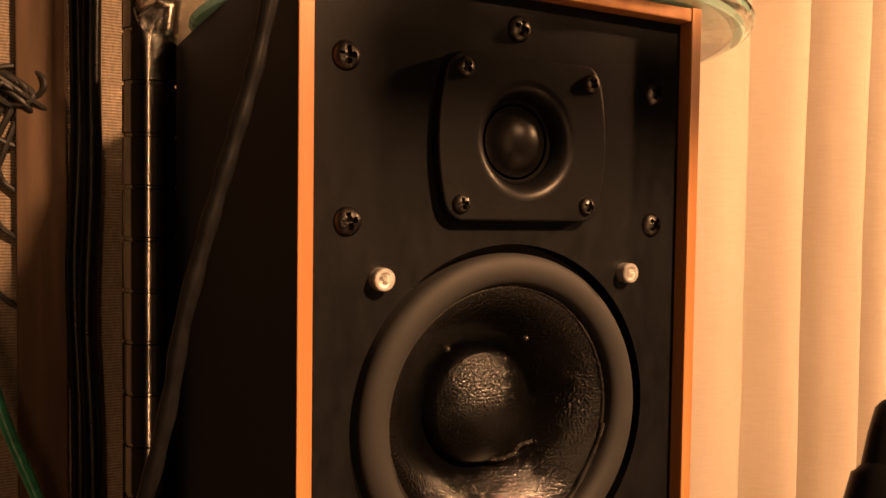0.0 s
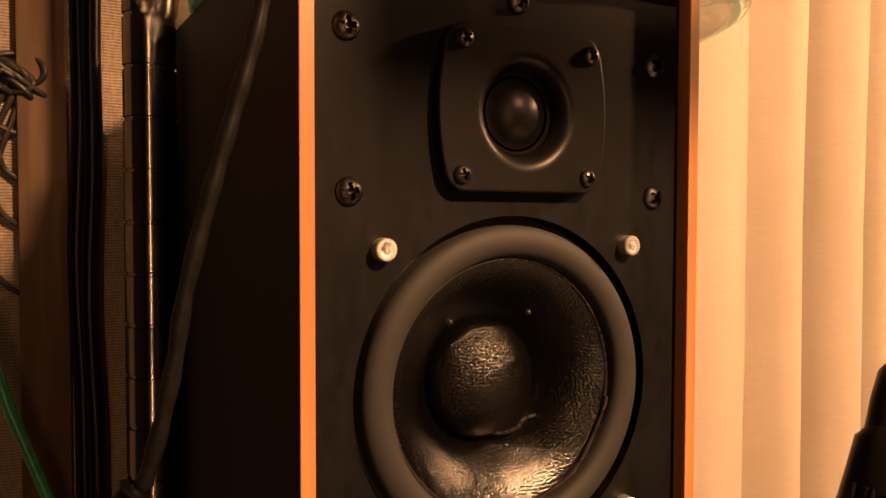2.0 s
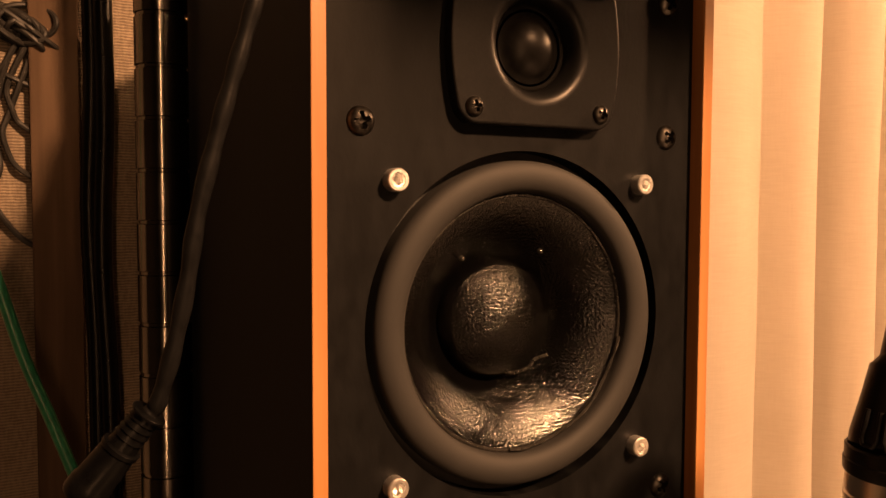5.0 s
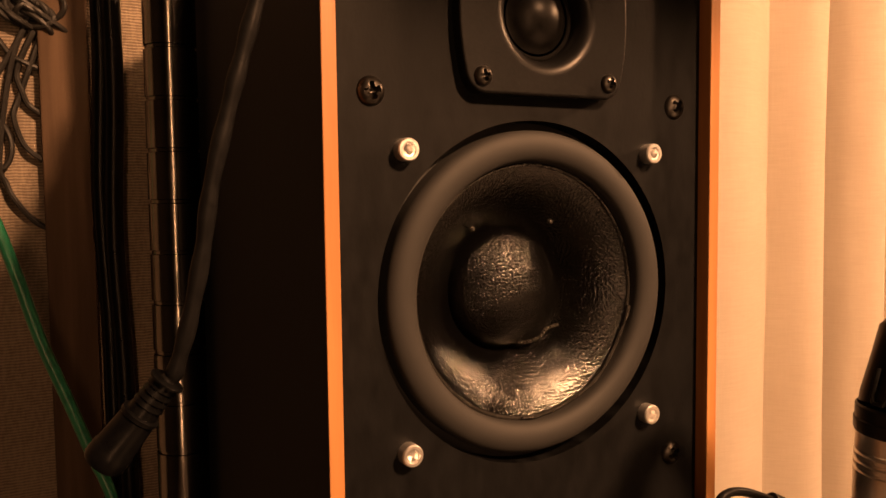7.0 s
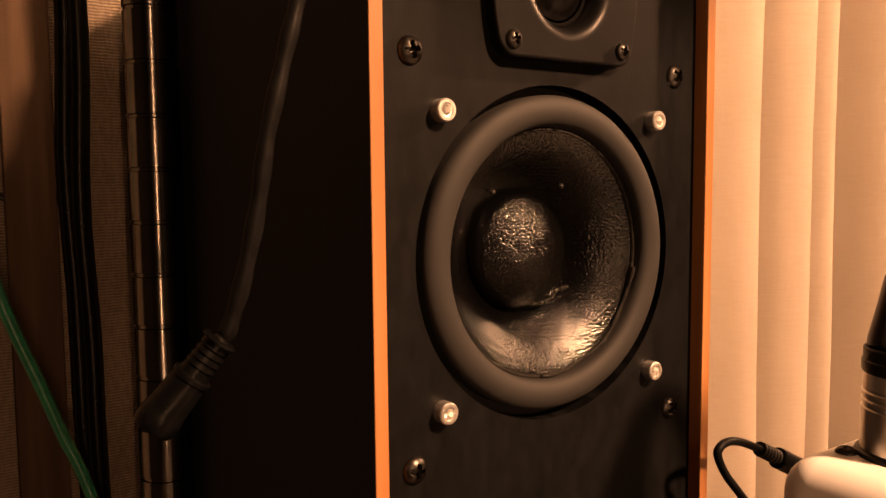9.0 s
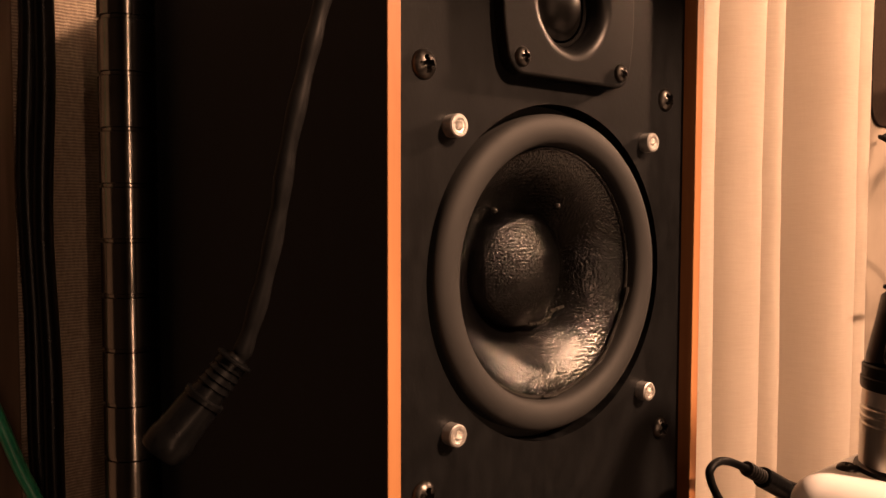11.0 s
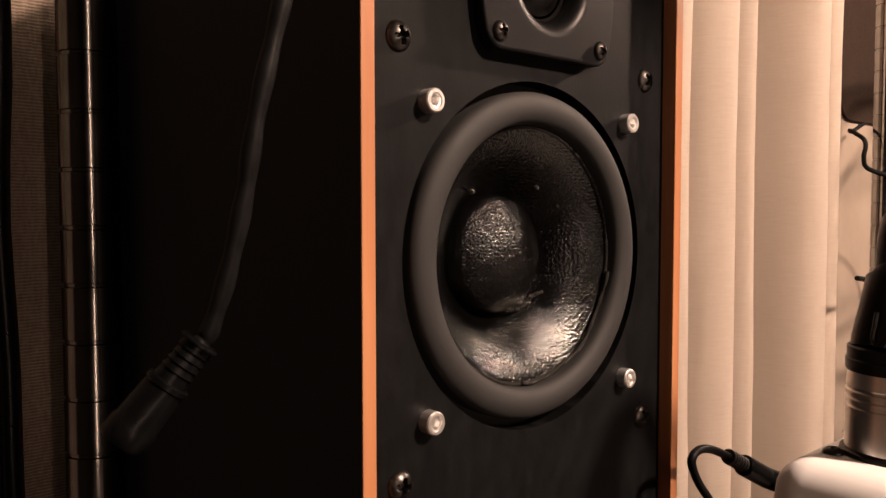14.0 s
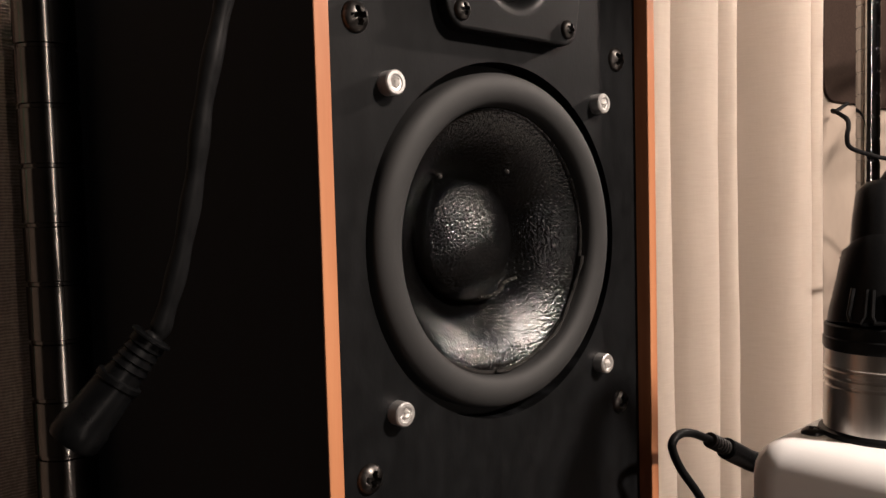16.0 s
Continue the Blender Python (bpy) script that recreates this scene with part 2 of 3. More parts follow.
def spline(points, steps=8):
    """Catmull-Rom through the points."""
    ps = [Vector(p) for p in points]
    ps = [ps[0] * 2 - ps[1]] + ps + [ps[-1] * 2 - ps[-2]]
    out = []
    for i in range(1, len(ps) - 2):
        a, b, c, d = ps[i - 1 : i + 3]
        for k in range(steps):
            t = k / steps
            out.append(0.5 * (2 * b + (c - a) * t + (2 * a - 5 * b + 4 * c - d) * t * t + (3 * b - a - 3 * c + d) * t ** 3))
    out.append(ps[-2])
    return out


def sweep(points, radius, seg=12, bm=None):
    """A tube along points; radius is a number or one for each point."""
    bm = bm or bmesh.new()
    rad = radius if isinstance(radius, (list, tuple)) else [radius] * len(points)
    up = Vector((0.31, -0.87, 0.38))
    rings = []
    for i, p in enumerate(points):
        d = (Vector(points[min(i + 1, len(points) - 1)]) - Vector(points[max(i - 1, 0)])).normalized()
        s = d.cross(up).normalized()
        u = s.cross(d).normalized()
        up = u
        rings.append([bm.verts.new(Vector(p) + (s * math.cos(2 * math.pi * k / seg) + u * math.sin(2 * math.pi * k / seg)) * rad[i]) for k in range(seg)])
    for p, q in zip(rings, rings[1:]):
        for k in range(seg):
            bm.faces.new((p[k], p[(k + 1) % seg], q[(k + 1) % seg], q[k]))
    bm.faces.new(rings[0][::-1])
    bm.faces.new(rings[-1])
    return bm


def plate_with_holes(outline, holes, y0, y1, seg=64):
    """A board in the x-z plane between y0 and y1, with round holes (x, z, radius)."""
    bm = bmesh.new()
    loops = [outline] + [[(x + r * math.cos(2 * math.pi * k / seg), z + r * math.sin(2 * math.pi * k / seg)) for k in range(seg)] for x, z, r in holes]
    edges = []
    for loop in loops:
        vs = [bm.verts.new((x, y0, z)) for x, z in loop]
        edges += [bm.edges.new((vs[k], vs[(k + 1) % len(vs)])) for k in range(len(vs))]
    bmesh.ops.triangle_fill(bm, use_beauty=True, use_dissolve=False, edges=edges)
    made = bmesh.ops.extrude_face_region(bm, geom=bm.faces[:])
    for v in made["geom"]:
        if isinstance(v, bmesh.types.BMVert):
            v.co.y = y1
    return bm


def phillips(radius, height, y, seg=32):
    """A domed cross-recessed screw head round the origin, standing out towards -y from y."""
    bm = bmesh.new()
    rings = [[bm.verts.new((0, y - height + radius * 0.45, 0))]]
    for i in range(1, 11):
        f = i / 10
        ring = []
        for k in range(seg):
            a = 2 * math.pi * k / seg
            x, z = radius * f * math.cos(a), radius * f * math.sin(a)
            d = y - height * max(0.0, 1 - f ** 2.6) - radius * 0.06 * (f < 1)
            w, reach = radius * 0.15, radius * 0.50
            u, v = (x + z) * 0.7071 * 0.9 + (x - z) * 0.2, (x - z) * 0.7071
            u, v = x * 0.97 + z * 0.24, z * 0.97 - x * 0.24
            if (abs(u) < w and abs(v) < reach) or (abs(v) < w and abs(u) < reach):
                d += radius * 0.45
            ring.append(bm.verts.new((x, d, z)))
        rings.append(ring)
    ring = [bm.verts.new((v.co.x, y + 0.0008, v.co.z)) for v in rings[-1]]
    rings.append(ring)
    for k in range(seg):
        bm.faces.new((rings[0][0], rings[1][k], rings[1][(k + 1) % seg]))
    for p, q in zip(rings[1:], rings[2:]):
        for k in range(seg):
            bm.faces.new((p[k], q[k], q[(k + 1) % seg], p[(k + 1) % seg]))
    return bm


def hex_bolt(radius, y_base, y_top, seg=36):
    """A socket cap bolt head round the origin with a six-sided recess."""
    bm = bmesh.new()

    def ring(fn, y):
        return [bm.verts.new((fn(a) * math.cos(a), y, fn(a) * math.sin(a))) for a in (2 * math.pi * k / seg for k in range(seg))]

    def hexa(a):
        b = (a + 0.3) % (math.pi / 3) - math.pi / 6
        return radius * 0.44 / math.cos(b)

    rings = [ring(lambda a: radius, y_base), ring(lambda a: radius, y_top + radius * 0.12), ring(lambda a: radius * 0.9, y_top),
             ring(lambda a: radius * 0.66, y_top), ring(lambda a: radius * 0.60, y_top + radius * 0.10), ring(hexa, y_top + radius * 0.12), ring(hexa, y_top + radius * 0.8)]
    for p, q in zip(rings, rings[1:]):
        for k in range(seg):
            bm.faces.new((p[k], p[(k + 1) % seg], q[(k + 1) % seg], q[k]))
    bm.faces.new(rings[-1])
    return bm


# ---- the room ----
WALL_Y = 0.25


def setting(name, bm, material, label):
    return tagged(link(name, bm, material), label, name.split("_")[0], kind="structure")


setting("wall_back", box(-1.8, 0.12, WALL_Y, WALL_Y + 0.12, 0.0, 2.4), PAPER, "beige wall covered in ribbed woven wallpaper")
setting("wall_window", box(0.12, 2.0, WALL_Y, WALL_Y + 0.12, 0.0, 2.4), PLASTER, "plain beige plastered wall behind the curtain")
# Unseen room surfaces, coloured dark to hold down bounce and reflections.
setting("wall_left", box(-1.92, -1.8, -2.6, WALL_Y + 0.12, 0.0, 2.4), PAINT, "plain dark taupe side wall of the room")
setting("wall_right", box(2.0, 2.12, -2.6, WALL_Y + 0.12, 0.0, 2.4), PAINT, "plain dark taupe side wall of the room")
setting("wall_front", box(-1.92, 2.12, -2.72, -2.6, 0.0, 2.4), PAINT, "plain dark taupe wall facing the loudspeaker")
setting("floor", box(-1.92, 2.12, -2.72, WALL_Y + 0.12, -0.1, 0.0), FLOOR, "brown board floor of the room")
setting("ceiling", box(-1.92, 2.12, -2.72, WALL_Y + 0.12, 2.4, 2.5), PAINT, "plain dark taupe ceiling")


# ---- table ----
def make_table():
    t = thing("table", (0.3, -0.05, 0.0), "dark wooden table under the loudspeaker", "table")
    top = bmesh.new()
    outline = ((-0.30, -0.30), (0.95, -0.30), (0.95, 0.12), (0.084, 0.12), (0.084, 0.185), (-0.30, 0.185))
    f = top.faces.new([top.verts.new((x, y, 0.77)) for x, y in outline])
    for v in bmesh.ops.extrude_face_region(top, geom=[f])["geom"]:
        if isinstance(v, bmesh.types.BMVert):
            v.co.z = 0.74
    part("tabletop", top, TABLE, t)
    leg = part("leg", box(-0.02, 0.02, -0.02, 0.02, 0.0, 0.74, 0.002), TABLE, t)
    leg.location = (-0.26, -0.26, 0)
    for x, y in ((-0.26, 0.12), (0.91, -0.26), (0.91, 0.09)):
        again(leg, (x, y, 0))


make_table()


# ---- unseen rail, added to shade the upper front of the loudspeaker ----
def make_shade_rail():
    r = thing("shade_rail", (0.06, 0.25, 1.308), "unseen dark rail on two rods, added to shade the loudspeaker front", "rail")
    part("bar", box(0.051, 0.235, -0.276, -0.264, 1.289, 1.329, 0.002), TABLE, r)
    rod = part("rod", sweep([(0, -0.2645, 1.308), (0, 0.2499, 1.308)], 0.004, 12), CABLE, r, "thin black rod holding the added rail", True)
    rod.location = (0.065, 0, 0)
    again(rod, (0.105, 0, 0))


make_shade_rail()


# ---- loudspeaker ----
WX, WZ, TWZ, TWX = -0.001, 0.9985, 1.0938, 0.0011
HALF, RIM, TOP, FRONT, BACK = 0.080, 0.0048, 1.148, -0.004, 0.178


def make_loudspeaker():
    s = thing("loudspeaker", (0, 0.09, 0.77), "two-way bookshelf loudspeaker in cherry veneer with a black front", "loudspeaker")
    for side in (-1, 1):
        x0, x1 = sorted((side * HALF, side * (HALF - RIM)))
        k0, k1 = sorted((side * HALF, side * (HALF - 0.0014)))
        c0, c1 = sorted((side * (HALF - 0.0015), side * (HALF - RIM)))
        part("side_panel", box(k0, k1, FRONT + 0.0008, BACK, 0.77, TOP), SHADED_SIDE, s, "side panel coloured blackish brown for its shade")
        strip = box(x0, x1, FRONT, FRONT + 0.0007, 0.77, TOP, 0.0003)
        back = box(c0, c1, FRONT + 0.0007, 0.012, 0.77, TOP)
        me = bpy.data.meshes.new("strip_core")
        back.to_mesh(me)
        back.free()
        strip.from_mesh(me)
        bpy.data.meshes.remove(me)
        part("edge_strip", strip, VENEER, s, "orange cherry edge strip")
    part("top_panel", box(-HALF + RIM + 0.0001, HALF - RIM - 0.0001, FRONT + 0.0003, BACK, TOP - 0.0052, TOP - 0.0003, 0.0005), VENEER, s)
    part("bottom_panel", box(-HALF + RIM + 0.0001, HALF - RIM - 0.0001, FRONT + 0.0003, BACK, 0.7703, 0.776, 0.0005), VENEER, s)
    part("back_panel", box(-HALF + RIM + 0.0001, HALF - RIM - 0.0001, BACK - 0.012, BACK - 0.001, 0.7765, TOP - 0.0055), PLASTIC, s)
    e = HALF - RIM - 0.0001
    part("baffle", plate_with_holes([(-e, 0.7765), (e, 0.7765), (e, TOP - 0.0055), (-e, TOP - 0.0055)],
                                    [(WX, WZ, 0.0599), (TWX, TWZ, 0.0215)], 0.002, 0.016, 96), BAFFLE, s, "matt black front board")
    # woofer: recessed frame ring, rolled surround, coated cone and dust cap
    w = part("woofer", lathe([(0.0599, 0.0022), (0.0599, 0.012), (0.044, 0.020), (0.030, 0.045), (0.030, 0.070), (0.0, 0.070)], (WX, 0, WZ), seg=96), GAP, s, "black woofer with glossy coated cone", True)
    roll = [(0.0598, 0.0100), (0.0568, 0.0095)]
    for k in range(19):
        a = math.pi * k / 18
        roll.append((0.0512 + 0.0055 * math.cos(a), 0.0046 - 0.0048 * math.sin(a) ** 0.8))
    roll += [(0.0456, 0.0066), (0.0446, 0.0074)]
    part("surround", lathe(roll, (WX, 0, WZ), seg=128), RUBBER, w, "dark grey rubber surround", True)
    # a flared cone: shallow at its rim, steeper towards the dust cap
    cone = [(0.0453, 0.0056), (0.0450, 0.0058)]
    y = 0.0066
    for k in range(25):
        r = 0.0446 - 0.0241 * k / 24
        cone.append((r, y))
        y += 0.0241 / 24 * (0.68 + 38 * (0.0385 - r))
    part("cone", lathe(cone, (WX, 0, WZ), seg=128), CONE, w, "glossy black coated cone", True)
    cap, base = [(0.0222, 0.0275), (0.0216, 0.0230)], math.asin(0.0205 / 0.0275)
    for k in range(15):
        a = base * (1 - k / 14)
        cap.append((0.0275 * math.sin(a), 0.0196 - 0.0275 * (math.cos(a) - math.cos(base))))
    cap[-1] = (0.0, cap[-1][1])
    part("dust_cap", lathe(cap, (WX, 0, WZ), seg=96), CAP, w, "pebbled glossy black dust cap", True)
    lip = [(0.0450 + 0.0008 * math.cos(2 * math.pi * k / 8), 0.0060 + 0.0007 * math.sin(2 * math.pi * k / 8)) for k in range(8)]
    part("glue_bead", lathe(lip, (WX, 0, WZ), seg=96, closed=True), GLUE, w, "shiny bead of glue round the cone", True)
    blob = part("solder_blob", lathe([(0.0, -0.0011), (0.0005, -0.0010), (0.0010, -0.0005), (0.0013, 0.0002), (0.0012, 0.0012)], (0, 0, 0), seg=16), GLUE, w, "small shiny blob of glue", True)
    blob.location = (-0.0180, 0.0165, 1.0210)
    again(blob, (0.0157, 0.0170, 1.0227))
    strand = spline([(0.0010, 0.0215, 0.9787), (0.0050, 0.0205, 0.9776), (0.0085, 0.0195, 0.9780), (0.0125, 0.0188, 0.9796), (0.0150, 0.0185, 0.9822), (0.0195, 0.0172, 0.9836)], 8)
    part("glue_strand", sweep(strand, [0.0005 + 0.0004 * abs(math.sin(i * 1.3)) for i in range(len(strand))], 8), GLUE, w, "thin shiny strand of glue", True)
    run = [(WX + 0.0446 * math.cos(a), 0.0052 + 0.0006 * math.sin(9 * a), WZ + 0.0446 * math.sin(a)) for a in (math.radians(-95 + 1.25 * k) for k in range(69))]
    part("glue_smear", sweep(run, [0.00055 + 0.00035 * math.sin(i * 0.31) ** 2 for i in range(len(run))], 8), GLUE, w, "uneven shiny smear of glue", True)
    bolt = part("bolt", hex_bolt(0.0037, 0.0025, -0.0024), ZINC, w, "silver socket cap bolt", True)
    bolt.location = (-0.0511, 0, 1.0476)
    for x, z in ((0.0491, 1.0475), (-0.0511, 0.9495), (0.0490, 0.9493)):
        b = again(bolt, (x, 0, z))
        b.rotation_euler = (0, random.uniform(-1, 1), 0)
    # tweeter: face plate with bulging sides and a flared mouth
    outline = []
    half_w, half_h, bulge = 0.0300, 0.0275, 0.0042
    corner = 0.0060
    fs = [-math.cos(math.pi * k / 32) for k in range(33)]
    for side in (1, -1):
        for k in fs:
            f = k * side
            x = half_w + bulge * (1 - f * f)
            cut = max(0.0, (abs(f) * half_h - half_h + corner) / corner)
            x -= corner * 0.85 * (1 - math.sqrt(max(0.0, 1 - cut * cut)))
            outline.append((TWX + side * x, TWZ + half_h * f))
    plate = plate_with_holes(outline, [(TWX, TWZ, 0.0205)], -0.0030, 0.0019, 64)
    plate.normal_update()
    rim = [e for e in plate.edges if all(abs(v.co.y + 0.0030) < 1e-5 for v in e.verts) and any(abs(f.normal.y) < 0.5 for f in e.link_faces)
           and (e.verts[0].co - Vector((TWX, -0.0030, TWZ))).length > 0.0215]
    bmesh.ops.bevel(plate, geom=rim, offset=0.0009, segments=3, profile=0.5, affect="EDGES")
    tw = part("tweeter", plate, PLASTIC, s, "black plastic tweeter plate with rounded sides")
    mouth = [(0.0205, -0.0030)]
    for k in range(1, 11):
        a = math.radians(80) * k / 10
        mouth.append((0.0205 - 0.0052 * math.sin(a) * 1.0, -0.0030 + 0.0056 * (1 - math.cos(a))))
    mouth += [(0.0150, 0.0026), (0.0148, 0.0042)]
    part("flare", lathe(mouth, (TWX, 0, TWZ), seg=96), PLASTIC, tw, "satin black flared mouth", True)
    ring = [(0.0150, 0.0042)]
    for k in range(9):
        a = math.pi * k / 8
        ring.append((0.0140 + 0.0009 * math.cos(a), 0.0044 - 0.0005 * math.sin(a)))
    part("dome_surround", lathe(ring, (TWX, 0, TWZ), seg=96), GAP, tw, smooth=True)
    dome = [(0.0123, 0.0044)]
    for k in range(1, 13):
        a = math.radians(55.3) * (1 - k / 12)
        dome.append((0.0139 * math.sin(a), 0.0044 - 0.0139 * (math.cos(a) - math.cos(math.radians(55.3)))))
    dome[-1] = (0.0, dome[-1][1])
    part("dome", lathe(dome, (TWX, 0, TWZ), seg=96), SILK, tw, "soft black silk dome", True)
    small = part("screw", phillips(0.0033, 0.0016, -0.0034), BRONZED, tw, "black cross-head screw", True)
    small.location = (TWX - 0.0257, 0, TWZ - 0.0220)
    for x, z, r in ((0.0257, -0.0220, 0.5), (-0.0248, 0.0222, 1.1), (0.0268, 0.0213, 0.8)):
        b = again(small, (TWX + x, 0, TWZ + z))
        b.rotation_euler = (0, r, 0)
    big = part("screw", phillips(0.0047, 0.0022, 0.0019), BRONZED, s, "black cross-head screw with washer rim", True)
    big.location = (-0.0621, 0, 1.0657)
    for x, z, r in ((0.0623, 1.0655, 0.9), (-0.0620, 0.9318, 0.4), (0.0621, 0.9317, 1.3), (-0.0629, 1.1164, 0.2), (0.0620, 1.1153, 0.7), (0.0003, 1.1320, 0.5)):
        b = again(big, (x, 0, z))
        b.rotation_euler = (0, r, 0)


make_loudspeaker()


# ---- dish on top of the loudspeaker ----
def make_dish():
    c = (0.0354, 0.1189, TOP + 0.0004)
    d = thing("dish", c, "flat pale green glass dish with a clear rim on the loudspeaker", "dish")
    base = [(0.0, 0.0), (0.1300, 0.0), (0.1350, 0.0012), (0.1380, 0.0030), (0.1389, 0.0056), (0.1377, 0.0072), (0.1362, 0.0060), (0.1345, 0.0030), (0.1290, 0.0012), (0.0, 0.0012)]
    part("rim", lathe([(r * 1.02, z) for r, z in base], c, "z", 128), GLASS, d, "clear glass tray with a raised rim", True).visible_shadow = False
    bowl = [(0.0, 0.0014), (0.1175, 0.0014), (0.1220, 0.0022), (0.1235, 0.0044), (0.1225, 0.0062), (0.1200, 0.0056), (0.0, 0.0050)]
    part("bowl", lathe([(r * 1.05, z) for r, z in bowl], (c[0] + 0.0100, c[1] - 0.002, c[2]), "z", 128), GLAZE, d, "pale green frosted glass", True)


make_dish()


# ---- curtain ----
FOLDS = ((0.10, 0.0), (0.190, 0.028), (0.320, 0.034), (0.381, 0.020), (0.449, 0.0225), (0.490, 0.0140), (0.601, 0.042), (0.657, 0.018))


def fold_depth(x, z):
    """How far the cloth bulges from its line: flattened pleats that meet in sharp valleys."""
    x += 0.004 * noise.noise((x * 4, z * 2.3, 0.3)) + 0.002 * noise.noise((x * 9, z * 5.0, 4.3))
    d = 0.0
    for (a, _), (b, lift) in zip(FOLDS, FOLDS[1:]):
        if a <= x < b:
            u = (x - a) / (b - a)
            d = -lift * math.sin(math.pi * u)
    for valley, depth, wide in ((0.381, 0.010, 0.008), (0.449, 0.010, 0.008), (0.500, 0.040, 0.014), (0.601, 0.014, 0.008)):
        d += depth * math.exp(-((x - valley) / wide) ** 2)
    return d + 0.0016 * noise.noise((x * 22, z * 4.0, 1.7)) + 0.0009 * noise.noise((x * 40, z * 14.0, 5.1)) + 0.002 * noise.noise((x * 8, z * 1.4, 7.7))


CURTAIN_Y = 0.178


def make_curtain():
    bm = bmesh.new()
    nx, nz = 520, 60
    grid = []
    for i in range(nx + 1):
        x = 0.15 + (0.652 - 0.15) * i / nx
        col = []
        for j in range(nz + 1):
            z = 0.10 + 2.2 * j / nz
            col.append(bm.verts.new((x, CURTAIN_Y + fold_depth(x, z), z)))
        grid.append(col)
    for i in range(nx):
        for j in range(nz):
            bm.faces.new((grid[i][j], grid[i + 1][j], grid[i + 1][j + 1], grid[i][j + 1]))
    bmesh.ops.solidify(bm, geom=bm.faces[:], thickness=0.0012)
    tagged(link("curtain", bm, CURTAIN, True), "beige woven curtain hanging in flat pleats", "curtain")


make_curtain()


# ---- steel rack posts ----
def make_post(x, y, first, material, label, step=0.0241):
    p = thing("rack_post", (x, y, 0), label, "rack post", "rack posts")
    prof, z, r = [(0.0, 0.0), (0.0122, 0.0)], 0.0, 0.0122
    k = first
    while k < 2.0:
        prof += [(r, k - 0.0011), (r - 0.0008, k - 0.0007), (r - 0.0008, k + 0.0007), (r, k + 0.0011)]
        k += step
    prof += [(r, 2.02), (0.0, 2.02)]
    part("post", lathe(prof, (x, y, 0), "z", 40), material, p, smooth=True)
    part("foot", lathe([(0.0, -0.0001), (0.018, 0.0001), (0.018, 0.010), (0.0130, 0.014), (0.0130, 0.016)], (x, y, 0), "z", 24), CABLE, p, "black rubber foot", True)


make_post(-0.0928, 0.1742, 0.0191, SHADED_CHROME, "chrome rack post coloured dark for its dim corner, with evenly spaced grooves")
make_post(0.757, 0.163, 0.0078, CHROME, "bright chrome rack post with evenly spaced grooves")


# ---- hanging microphone cable with its plug ----
def make_mic_cable():
    c = thing("audio_cable", (-0.13, 0.01, 0.958), "black audio cable with a plug hanging beside the loudspeaker", "cable")
    pts = spline([(-0.066, -0.004, 1.235), (-0.081, -0.005, 1.165), (-0.0889, -0.005, 1.128), (-0.0933, -0.005, 1.108), (-0.0979, -0.005, 1.0916), (-0.1026, -0.005, 1.0755), (-0.1072, -0.005, 1.0592),
                  (-0.1128, -0.005, 1.037), (-0.1156, -0.004, 1.0185), (-0.1192, -0.002, 1.0), (-0.1230, 0.0005, 0.9855), (-0.1252, 0.0015, 0.982)], 10)
    part("cord", sweep(pts, [0.0024 + 0.0002 * math.sin(i * 0.7) for i in range(len(pts))], 16), GREYCABLE, c, "dark rubber cord", True)
    start = Vector((-0.1250, 0.0015, 0.9826))
    d = (Vector((-0.1445, 0.0095, 0.9565)) - start).normalized()
    at = lambda s: start + d * s
    boot, rad = [], []
    for s, r in ((0, 0.0046), (0.0004, 0.0052), (0.0009, 0.0052), (0.0012, 0.0042), (0.003, 0.0044), (0.0033, 0.0039), (0.005, 0.0045), (0.0053, 0.0040), (0.007, 0.0046), (0.0073, 0.0041), (0.009, 0.0047), (0.0093, 0.0042), (0.0120, 0.0048)):
        boot.append(at(s)), rad.append(r)
    part("strain_relief", sweep(boot, rad, 20), PLUGBLACK, c, "ribbed black rubber boot", True)
    part("shell", sweep([at(s) for s in (0.0118, 0.0122, 0.0134, 0.0138, 0.024, 0.025, 0.029, 0.030)], [0.0050, 0.0057, 0.0057, 0.0053, 0.0058, 0.0062, 0.0062, 0.0057], 28), PLUGBLACK, c, "black metal plug shell", True)


make_mic_cable()


# ---- things in the dark beside the wall ----
def make_green_cable():
    c = thing("green_cable", (-0.135, 0.21, 0.80), "thin green cable hanging down by the wall", "cable")
    pts = spline([(-0.245, 0.222, 1.16), (-0.205, 0.214, 1.085), (-0.1815, 0.210, 1.046), (-0.1715, 0.210, 1.026), (-0.1625, 0.210, 0.998), (-0.153, 0.210, 0.964), (-0.141, 0.210, 0.930), (-0.1315, 0.210, 0.902), (-0.123, 0.208, 0.879), (-0.10, 0.20, 0.80), (-0.09, 0.18, 0.7735)], 8)
    part("cord", sweep(pts, 0.0030, 12), GREEN, c, smooth=True)


make_green_cable()


def make_cable_bundle():
    c = thing("cable_bundle", (-0.122, 0.232, 0.0), "black cables hanging close together down the wall", "cable")
    for k, (x, y, r) in enumerate(((-0.1190, 0.234, 0.0046), (-0.1135, 0.230, 0.0050))):
        pts = []
        for i in range(60):
            z = 0.02 + i * 0.034
            w = 0.0012 * math.sin(z * 21 + 2.2 + k * 0.3) + 0.0007 * math.sin(z * 47 + k)
            pts.append((x + w + (0.010 * (1.05 - z) if z < 1.05 else 0) * 0.5, y, z))
        part("cord", sweep(spline(pts, 2), r, 14), PLUGBLACK, c, smooth=True)


make_cable_bundle()

